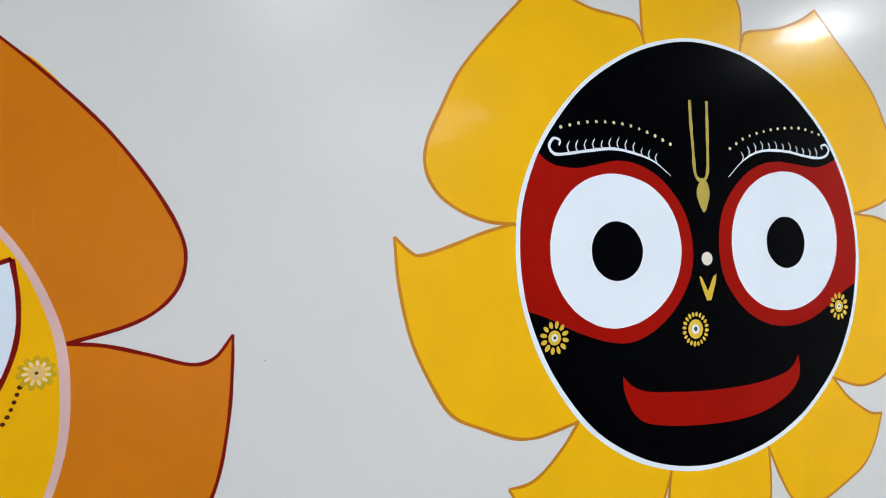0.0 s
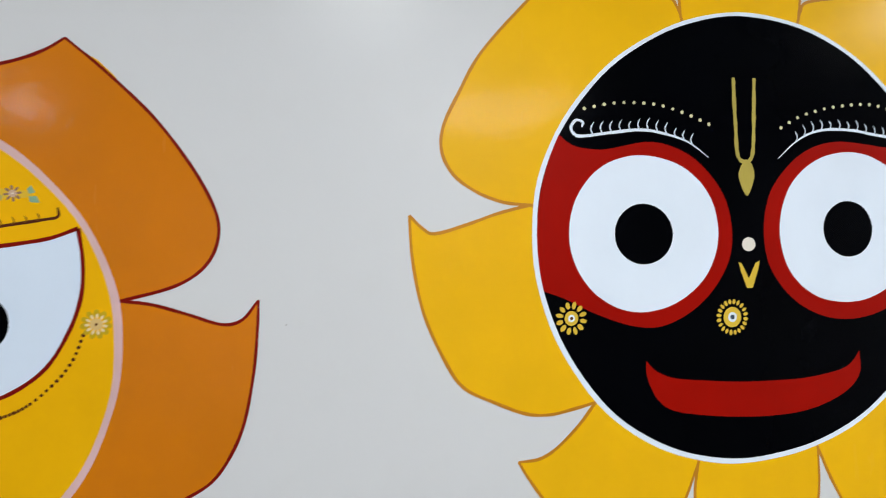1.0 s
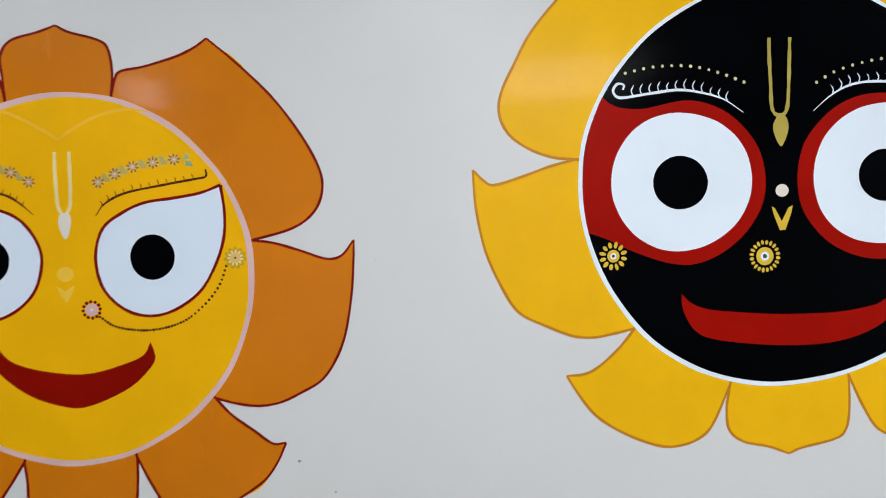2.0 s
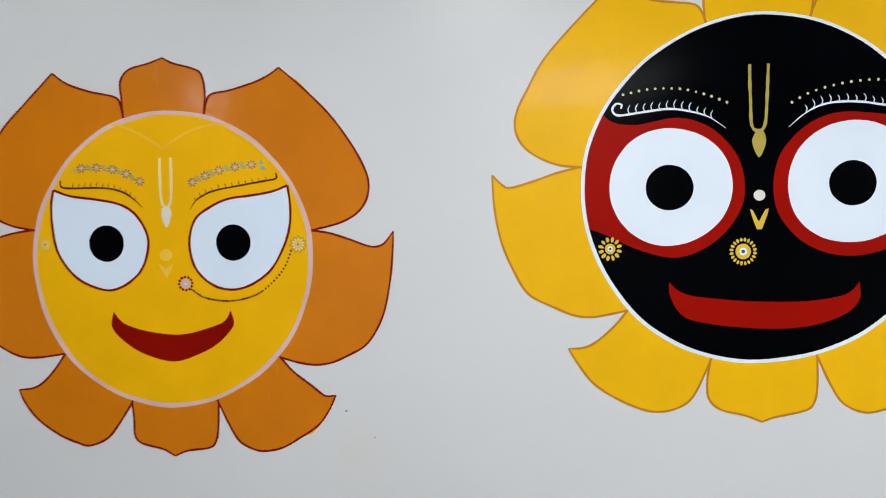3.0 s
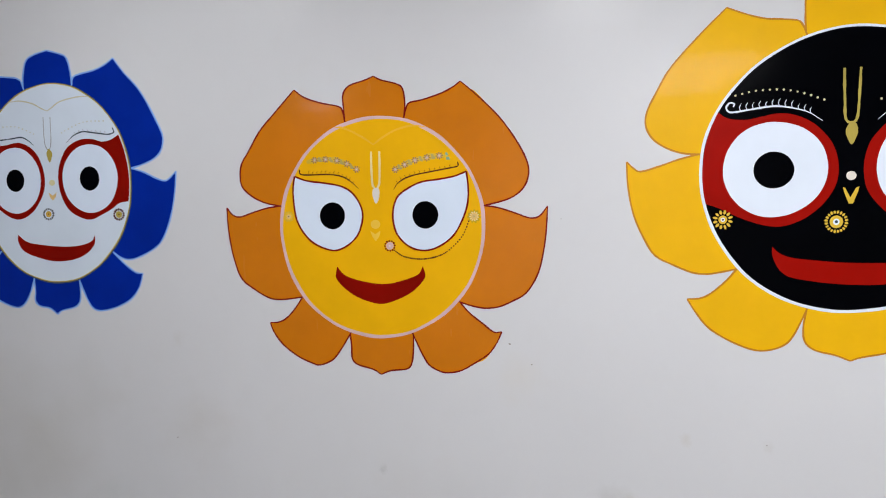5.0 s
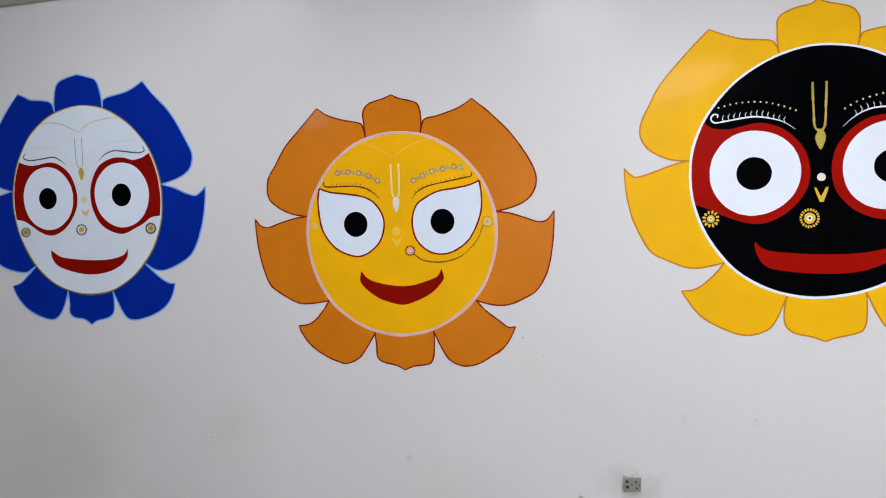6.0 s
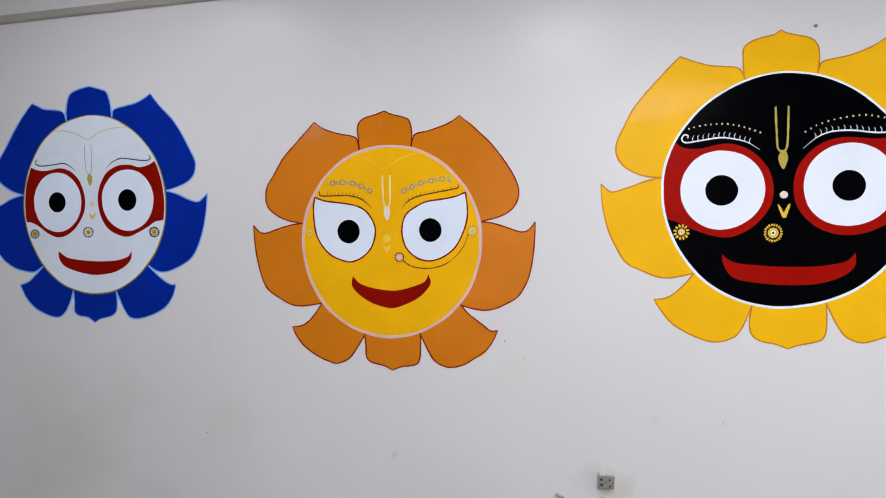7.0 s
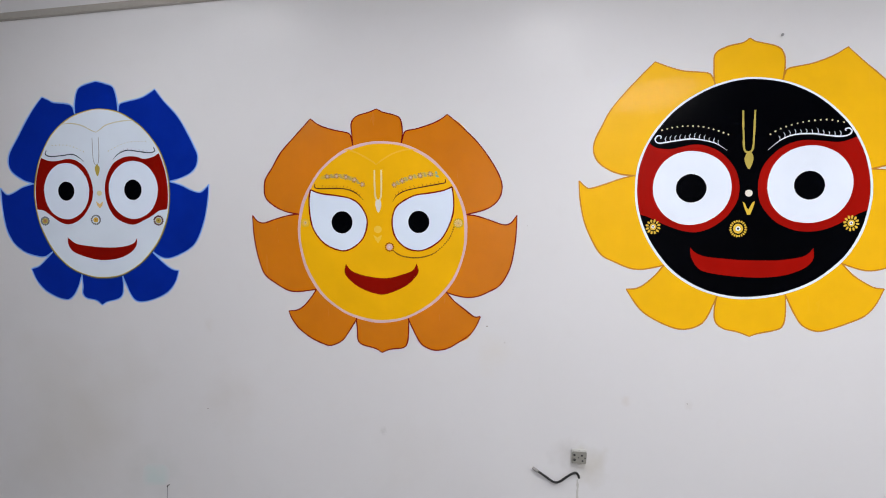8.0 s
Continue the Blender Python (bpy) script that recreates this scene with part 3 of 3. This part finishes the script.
for shape, px, pz in ((LEFT_EYE, -19.4, 3.8), (RIGHT_EYE, 20.4, 3.3)):
    run = spline(shape)
    white = part("eye", coat(bmesh.new(), run[:-1], 3.8), m_eye, golden, "white painted eye with a pointed corner")
    part("eye_outline", stroke(bmesh.new(), run, 4.2, 0.8), m_maroon, white, "maroon outline")
    part("pupil", coat(bmesh.new(), oval(px, pz, 5.45, 5.75, 48), 4.3), m_black, white, "black pupil")
brow(golden, ((-33.2, 23.8), (-33, 22), (-30.2, 21.4), (-19.8, 21.3), (-14.1, 20), (-10.7, 17.8), (-7.8, 15)), m_umber, 0.62, 3.9, 12, 1.6, 0.2, 0.9, 1, 0.26, m_lash)
brow(golden, ((34.4, 25.1), (34.4, 23.3), (31.7, 22.7), (23.7, 21.4), (14.6, 19.7), (9.5, 17.2), (7.1, 14.1)), m_umber, 0.62, 3.9, 12, 1.6, 0.17, 0.92, -1, 0.26, m_lash)
for row, leaves in ((((-26.5, 27.6), (-21.7, 27.7), (-16.8, 27.1), (-12.5, 25.6), (-8.4, 23.2)), ((-30, 26.8), (-24.1, 27.8), (-19.2, 27.6), (-14.6, 26.5), (-10.4, 24.6))),
                    (((8.1, 22.6), (12.2, 24.5), (16.6, 26.2), (21.6, 27.1), (26.8, 27.8)), ((8.1, 22.6), (14.4, 25.5), (19.1, 26.9), (24.2, 27.7), (30.2, 27.6)))):
    part("garland", stroke(bmesh.new(), spline(leaves), 3.55, 2.2, 0.5, 0.5, 0.5), m_leaf, golden, "faint olive wash behind the small flowers")
    for (xa, za), (xb, zb) in zip(row, row[1:]):
        x, z = (xa + xb) / 2, (za + zb) / 2
        dab = [(x - 1.0, z + 1.1), (x - 0.2, z + 1.2), (x + 0.3, z + 0.2), (x + 1.0, z - 0.1), (x + 0.7, z - 1.0), (x - 0.5, z - 0.9), (x - 0.9, z - 0.1)]
        part("leaf_dab", coat(bmesh.new(), [Vector((p + random.uniform(-0.15, 0.15), q)) * 0.01 for p, q in dab], 3.7), m_teal, golden, "greyish teal dab")
    for x, z in row:
        ornament(golden, x, z, 1.6, 0.7, 8, m_mauve, m_petal, 3.9, None, m_pearl, 0.15, 0.4)
for dab in (((29.2, 28.6), (29.9, 29.4), (30.6, 28.0), (29.6, 27.7)), ((29.5, 27.2), (30.8, 27.3), (31.4, 26.0), (29.7, 26.1))):
    part("leaf_dab", coat(bmesh.new(), [Vector(q) * 0.01 for q in dab], 3.8), m_turquoise, golden, "turquoise dab")
part("hairline", stroke(bmesh.new(), spline(((-17.5, 40.9), (-14.6, 40.9), (-9.9, 39), (-4.3, 35.7), (-1, 33.3))), 3.7, 0.9, 0.3, 0.6), m_blush, golden, "faint pale curve")
part("hairline", stroke(bmesh.new(), spline(((-1, 33.3), (2.6, 35.9), (8.4, 39), (15.2, 40.6), (21, 40))), 3.65, 0.9, 0.6, 0.3), m_blush, golden, "faint pale curve")
mark = part("forehead_mark", stroke(bmesh.new(), spline(((-2, 30.4), (-2.1, 25), (-1.95, 19), (-1.6, 16.2), (-0.4, 14.7), (0.9, 16.2), (1.3, 19), (1.45, 25), (1.5, 30.4)), 6), 3.9, 0.9, 1, 1), m_straw, golden, "pale straw brushed line")
part("drop", coat(bmesh.new(), spline(((-1.7, 14.6), (-1.9, 12.3), (-0.9, 9.0), (0.1, 9.0), (1.1, 12.3), (0.9, 14.6), (-0.4, 15.2), (-1.7, 14.6)))[:-1], 4.1), m_pearl, mark, "pearly white drop")
part("nose_dot", coat(bmesh.new(), oval(-0.9, -0.2, 2.0, 1.9, 24), 3.6), m_pale, golden, "pale yellow dot")
part("nose_mark", coat(bmesh.new(), [Vector(q) * 0.01 for q in ((-3.2, -3.0), (-1.1, -4.4), (1.2, -3.0), (0.6, -5.2), (-0.9, -7.4), (-2.4, -5.2))], 3.6), m_pale, golden, "pale yellow notched mark")
part("mouth", coat(bmesh.new(), spline(((-18, -17.8), (-18.6, -22.5), (-15.7, -26.5), (-10.1, -30.7), (-3.2, -33.4), (1.9, -34), (8.4, -32), (14.2, -29), (18.2, -25.2), (19.9, -22.2), (18.9, -18.2)))
                   + spline(((18.9, -18.2), (16.7, -21.7), (10.9, -23.9), (5.1, -25.3), (-0.6, -25.4), (-8.7, -23.9), (-14.8, -21.5), (-18, -17.8)))[1:-1], 3.9), m_dark_red, golden, "brown-red smiling mouth")
ornament(golden, 5.0, -9.4, 2.5, 1.6, 12, m_maroon, m_pink, 3.9, None, m_pearl, 0.17, 0.66, "pink nose ornament ringed with dark dots")
chain = spline(((6.9, -11.3), (11.2, -14.1), (19.2, -15.2), (27.2, -13.4), (33, -9), (36.5, -4.6), (38.5, 0.3)), 8)
dots(golden, along(chain, 32, 0.0, 0.6), 0.36, m_umber, 3.9, "chain_bead")
dots(golden, along(chain, 13, 0.63, 1.0), 0.36, m_umber, 3.9, "chain_bead")
for x, z, r, outer, inner in ((-38.6, 3.9, 2.4, m_leaf, m_pale), (40.8, 2.3, 2.9, m_khaki, m_cornsilk)):
    ornament(golden, x, z, r, 0.3 * r, 11, outer, outer, 3.9, None, None, 0.2, 0.45, "faded olive flower ornament")
    ornament(golden, x, z, 0.72 * r, 0.4 * r, 11, inner, m_sand, 4.3, None, m_brown, 0.13, 0.55, "pale inner flower")

# Blue flower with the white face.
pale = mural("flower_mural", -3.355, 1.72, "painted blue flower with an oval white face and red-ringed eyes")
# The outline is widened to carry its painted halo.
BLUE_STYLE = (m_blue, m_blue_edge_halo, 0.72, "pale blue outline with a painted bright halo")
petal(pale, BLUE_STYLE, ((-11.6, 41.7), (-11.4, 47), (-9.6, 53.4), (-5.6, 55.9), (0.4, 57.5)),
      ((0.4, 57.5), (4.9, 56.2), (9.3, 54.1), (11.1, 47.9), (11.5, 41.8)), 0)
petal(pale, BLUE_STYLE, ((-11.6, 41.7), (-12.7, 44.7), (-15.6, 46.2), (-22.5, 47), (-25.4, 48.5), (-28.7, 50)),
      ((-28.7, 50), (-33.1, 44.6), (-38, 37.3), (-42.9, 28.6), (-47.1, 21.4), (-48, 15.5), (-46.1, 11), (-40.8, 7), (-35.4, 4.9)), 1)
petal(pale, BLUE_STYLE, ((11.5, 41.8), (12.2, 45), (15, 46.4), (22.5, 48), (27, 49.9), (31.3, 52.7)),
      ((31.3, 52.7), (35.8, 46.5), (41.6, 40), (45.8, 33.5), (50.6, 23.7), (52.8, 17.8), (51.7, 12), (48, 8.3), (41.9, 5.8), (37.4, 4.7)), 2)
petal(pale, BLUE_STYLE, ((-35.4, 4.9), (-40.9, 3.2), (-45.6, 0.6), (-49, -0.5), (-50.8, 0.7), (-52.8, 3.1)),
      ((-52.8, 3.1), (-52.1, -8.2), (-50.4, -18.6), (-46.8, -26.1), (-40.9, -31), (-34.9, -33.1), (-30.3, -33.5), (-26.3, -31.2)), 3)
petal(pale, BLUE_STYLE, ((37.4, 4.7), (43.3, 2.8), (48.6, 0.1), (52.7, -1.2), (55.2, -0.1), (58.2, 2.8)),
      ((58.2, 2.8), (57.4, -5.7), (55.3, -15.9), (52, -24.7), (48.3, -29.7), (42.1, -33.4), (36.1, -35.4), (31.6, -34.8), (27.8, -32.3)), 4)
petal(pale, BLUE_STYLE, ((-26.3, -31.2), (-30.4, -35.3), (-33.6, -38.2), (-37.9, -39.7)),
      ((-37.9, -39.7), (-35.4, -45.7), (-31.1, -51.1), (-25.1, -54.8), (-19.1, -56.4), (-15.4, -54), (-12.7, -49), (-11, -43.9)), 5)
petal(pale, BLUE_STYLE, ((27.8, -32.3), (31.5, -36.2), (35.3, -39.6), (38.3, -41.4), (41, -41.7)),
      ((41, -41.7), (39.3, -47.3), (35.5, -52.6), (29.4, -56.1), (21.7, -58.1), (17.2, -57.2), (14.4, -53.2), (11, -44.9)), 6)
petal(pale, BLUE_STYLE, ((-11, -43.9), (-10.6, -49), (-10.8, -53.5), (-8.4, -55.9), (-3.9, -56.9), (-0.4, -59.6)),
      ((-0.4, -59.6), (2.1, -57.9), (8.2, -56.4), (10.7, -53.8), (11.2, -49.3), (11, -44.9)), 7)
part("rim_line", coat(bmesh.new(), oval(1.35, -1.15, 36.4, 44.6, 110), 2.5), m_ink, pale, "thin dark line")
part("face_rim", coat(bmesh.new(), oval(1.3, -1.0, 36.0, 44.2, 110), 2.8), m_gold, pale, "thin gold painted rim")
part("face", coat(bmesh.new(), oval(1.3, -1.0, 35.5, 43.75, 110), 3.3), m_ivory, pale, "bluish white painted oval")
OVAL = (1.3, -1.0, 35.2, 43.5)
eye_patch(pale, ((-31, 18.7), (-26.6, 16.8), (-22.1, 16.5), (-15.4, 17.5), (-10.1, 15.6), (-5.8, 10.8), (-3.4, 2.8), (-4, -4.5), (-8.2, -11.8), (-12.9, -15.6), (-17.4, -16.7), (-21.9, -15.1), (-26.3, -11.8), (-29.8, -9.4), (-33.2, -8.6)), OVAL, 3.8, m_dark_red)
eye_patch(pale, ((32.3, 19.5), (28.8, 17.5), (24.3, 16.7), (19.9, 18), (13.9, 17.8), (7.8, 14.4), (4, 7.1), (3.1, -0.2), (4.6, -7.6), (8.3, -13.6), (14.2, -16.9), (18.6, -17.3), (23.2, -15.3), (27.8, -13), (31.4, -10.5), (35.6, -9.8)), OVAL, 3.8, m_dark_red)
for cx, cz, rx, rz, px, pz, pr in ((-17.3, 0.7, 12.0, 14.7, -17.5, 0.7, 4.3), (18.2, 0.7, 13.0, 15.1, 18.0, 0.7, 4.6)):
    white = part("eye", coat(bmesh.new(), oval(cx, cz, rx, rz, 72), 4.3), m_eye, pale, "white painted eye")
    part("pupil", coat(bmesh.new(), oval(px, pz, pr, pr * 1.16, 40), 4.8), m_black, white, "black pupil")
brow(pale, ((-27.3, 22.1), (-27.9, 20.1), (-25, 18.9), (-19, 19.3), (-13.5, 19.8), (-10, 18), (-7.7, 15.9)), m_ink, 0.62, 3.9, 0, 1, 0, 1, 1, 0.2)
brow(pale, ((29.6, 22.7), (30.2, 20.7), (27.4, 19.8), (21.5, 20.6), (15.6, 21.3), (11, 19.6), (7.9, 16.7)), m_ink, 0.62, 3.9, 8, 1.2, 0.25, 0.8, -1, 0.25, m_grey_line)
for arc, n in ((((-24.1, 24.7), (-15.7, 24.5), (-7.5, 21.1)), 10), (((5.7, 21.2), (15.7, 25.4), (25.6, 25.7)), 12)):
    dots(pale, along(spline(arc), n), 0.3, m_faint_line, 3.8)
part("hairline", stroke(bmesh.new(), spline(((-19.3, 35.5), (-13.8, 35.9), (-7.8, 34.6), (-3.4, 32.2), (-0.5, 31))), 3.7, 0.6, 0.4, 0.5), m_faint_line, pale, "faint ochre curve")
part("hairline", stroke(bmesh.new(), spline(((-0.5, 31), (2, 32.7), (5.6, 34.9), (13.1, 36.5), (19.5, 36.7))), 3.65, 0.6, 0.5, 0.4), m_faint_line, pale, "faint ochre curve")
mark = part("forehead_mark", stroke(bmesh.new(), spline(((-2.7, 28.4), (-2.7, 20), (-2.2, 15.5), (-0.8, 14), (0.2, 15.5), (0.6, 20), (0.6, 28.3)), 6), 3.9, 0.4), m_grey_line, pale, "thin grey line")
part("drop", coat(bmesh.new(), spline(((-0.6, 14.6), (-1.9, 12.2), (-0.5, 8.2), (0.8, 12.2), (-0.6, 14.6)))[:-1], 4.1), m_gold, mark, "gold drop")
part("nose_dot", coat(bmesh.new(), oval(0.1, -0.7, 1.4, 1.3, 20), 3.8), m_cream, pale, "faint yellow dot")
part("nose_mark", coat(bmesh.new(), [Vector(q) * 0.01 for q in ((-1.8, -5.0), (0.1, -6.4), (2.0, -5.0), (1.5, -7.0), (0.1, -8.6), (-1.3, -7.0))], 3.8), m_sand, pale, "faint yellow notched mark")
part("mouth", coat(bmesh.new(), spline(((-17.7, -23.5), (-17.5, -27.1), (-15, -31), (-9.1, -33.7), (-1.6, -35.6), (4.4, -35.7), (10.5, -34.6), (15.7, -32), (18.8, -28.5), (19.3, -24.4)))
                   + spline(((19.3, -24.4), (17.1, -27.3), (10.7, -29), (1.7, -29.1), (-7.3, -28.1), (-13.3, -26.8), (-17.7, -23.5)))[1:-1], 3.9), m_dark_red, pale, "brown-red smiling mouth")
ornament(pale, -29.4, -14.7, 2.5, 1.5, 12, m_slate, m_gold, 4.2, m_tan, None, 0.2, 0.6, "gold flower ornament")
ornament(pale, -2.3, -14.6, 2.8, 1.35, 14, m_slate, m_amber, 3.9, None, m_brown, 0.18, 0.65, "gold flower ornament")
ornament(pale, 31.0, -15.5, 2.8, 1.5, 14, m_umber, m_gold, 4.2, None, m_brown, 0.17, 0.6, "gold flower ornament")

# ---- small things on the wall ----
socket = new("wall_socket")
socket.matrix_world = pose(-0.875, 0, 0.302, 0, 4.0, 0)
tagged(socket, "old grey four-hole socket plate on a white surface box", "socket")
part("back_box", box(bmesh.new(), -0.037, 0.037, -0.017, 0.002, -0.030, 0.040, 0.004), m_box, socket, "white plastic surface box")
plate = part("cover_plate", box(bmesh.new(), -0.037, 0.037, -0.022, -0.016, -0.031, 0.031, 0.002), m_plate, socket, "grey aged cover plate")
# Raised black discs stand for the shade inside the pin holes.
for x, z, r in ((-0.026, 0.014, 0.006), (0.012, 0.013, 0.005), (-0.024, -0.011, 0.007), (0.017, -0.015, 0.005), (-0.005, 0.001, 0.0028), (0.029, -0.001, 0.0035)):
    bm = bmesh.new()
    bmesh.ops.create_cone(bm, cap_ends=True, segments=16, radius1=r, radius2=r, depth=0.003, matrix=pose(x, -0.0222, z, 90))
    part("pin_hole_shade", bm, m_hole_shade_wire, plate, "black disc for the shade inside a pin hole")
bm = bmesh.new()
bmesh.ops.create_cone(bm, cap_ends=True, segments=12, radius1=0.003, radius2=0.002, depth=0.003, matrix=pose(-0.002, -0.018, 0.036, 90))
part("screw", bm, m_steel, socket)


def tube(bm, points, radius, sides=10):
    rows = []
    for k, q in enumerate(points):
        ahead = (points[min(k + 1, len(points) - 1)] - points[max(k - 1, 0)]).normalized()
        side = ahead.cross(Vector((0, 1, 0))).normalized()
        up = side.cross(ahead)
        rows.append([bm.verts.new(q + side * radius * math.cos(a) + up * radius * math.sin(a)) for a in (2 * math.pi * j / sides for j in range(sides))])
    for a, b in zip(rows, rows[1:]):
        for j in range(sides):
            bm.faces.new((a[j - 1], a[j], b[j], b[j - 1]))
    bm.faces.new(rows[0])
    bm.faces.new(rows[-1])
    return bm


cable = new("cable_end")
cable.matrix_world = pose(-0.878, 0, 0.190)
tagged(cable, "loose black cable end with grey taped tip below the socket", "cable")
flat = spline(((0.5, -0.4), (0.0, 1.4), (-1.4, 3.0), (-3.4, 2.7), (-6.7, 0.7), (-9.3, -1.1), (-11.5, -1.8), (-13.6, -1.2), (-16.2, 0.7), (-18.8, 2.6), (-21.4, 4.4)), 5)
path3 = [Vector((q.x, 0.004 - 0.02 * min(1, k / 14), q.y)) for k, q in enumerate(flat)]
part("sheath", tube(bmesh.new(), path3, 0.006), m_cable, cable)
end = path3[-1]
away = (end - path3[-2]).normalized()
part("tip", tube(bmesh.new(), [end - away * 0.004, end + away * 0.006, end + away * 0.026], 0.0082), m_tip, cable, "grey taped tip")

chase = part("plaster_chase", stroke(bmesh.new(), spline(((0, 0), (0.2, -4), (-0.1, -8), (0.1, -16)), 6), 0.6, 1.2, 0.4, 0.4, 0.3), m_filler)
chase.matrix_world = pose(-0.883, 0, 0.182)
tagged(chase, "faint filled cable groove in the white plaster", "plaster repair")

smear = part("paint_smear", coat(bmesh.new(), drawn(0, 0, 7.7, 6.5, ((0.02, 0.03), (0.03, -0.03), (-0.07, 0.02), (0.01, 0.02)), 48), 0.8), m_patch)
smear.matrix_world = pose(-3.108, 0, 0.217)
tagged(smear, "soft pale teal smear of paint on the white wall", "paint smear")
wire = new("wire_stub")
wire.matrix_world = pose(-3.04, 0, 0.158)
tagged(wire, "short dark wire stub hanging on the wall", "wire")
part("hook", tube(bmesh.new(), [Vector(q) for q in ((0.004, 0.002, 0.004), (0.003, -0.008, 0.006), (-0.002, -0.009, 0.002), (-0.003, -0.007, -0.006))], 0.0026), m_hole_shade_wire, wire)
part("lead", tube(bmesh.new(), [Vector((-0.003 - 0.001 * k, -0.006, -0.006 - 0.02 * k)) for k in range(7)], 0.0016), m_grey_line, wire, "thin grey lead")

nail = new("nail")
nail.matrix_world = pose(0.158, 0, 2.436)
tagged(nail, "dull steel nail head in the wall", "nail")
bm = bmesh.new()
bmesh.ops.create_cone(bm, cap_ends=True, segments=16, radius1=0.007, radius2=0.006, depth=0.004, matrix=pose(0, -0.012, 0, 90))
part("head", bm, m_steel, nail)
bm = bmesh.new()
bmesh.ops.create_cone(bm, cap_ends=True, segments=10, radius1=0.003, radius2=0.003, depth=0.018, matrix=pose(0, -0.004, 0, 90))
part("shank", bm, m_steel, nail)

for x, z, r in ((-1.34, 0.987, 0.0045), (-2.815, 0.57, 0.0032), (-1.123, 1.504, 0.0016), (-0.315, 0.572, 0.003), (-1.25, 0.90, 0.003)):
    ob = part("paint_speck", coat(bmesh.new(), [q * (1 + 0.25 * math.sin(3 * k)) for k, q in enumerate(oval(0, 0, r * 100, r * 80, 12))], 0.8), m_speck)
    ob.matrix_world = pose(x, 0, z)
    tagged(ob, "tiny dark dried paint speck on the wall", "speck", "specks on the wall")
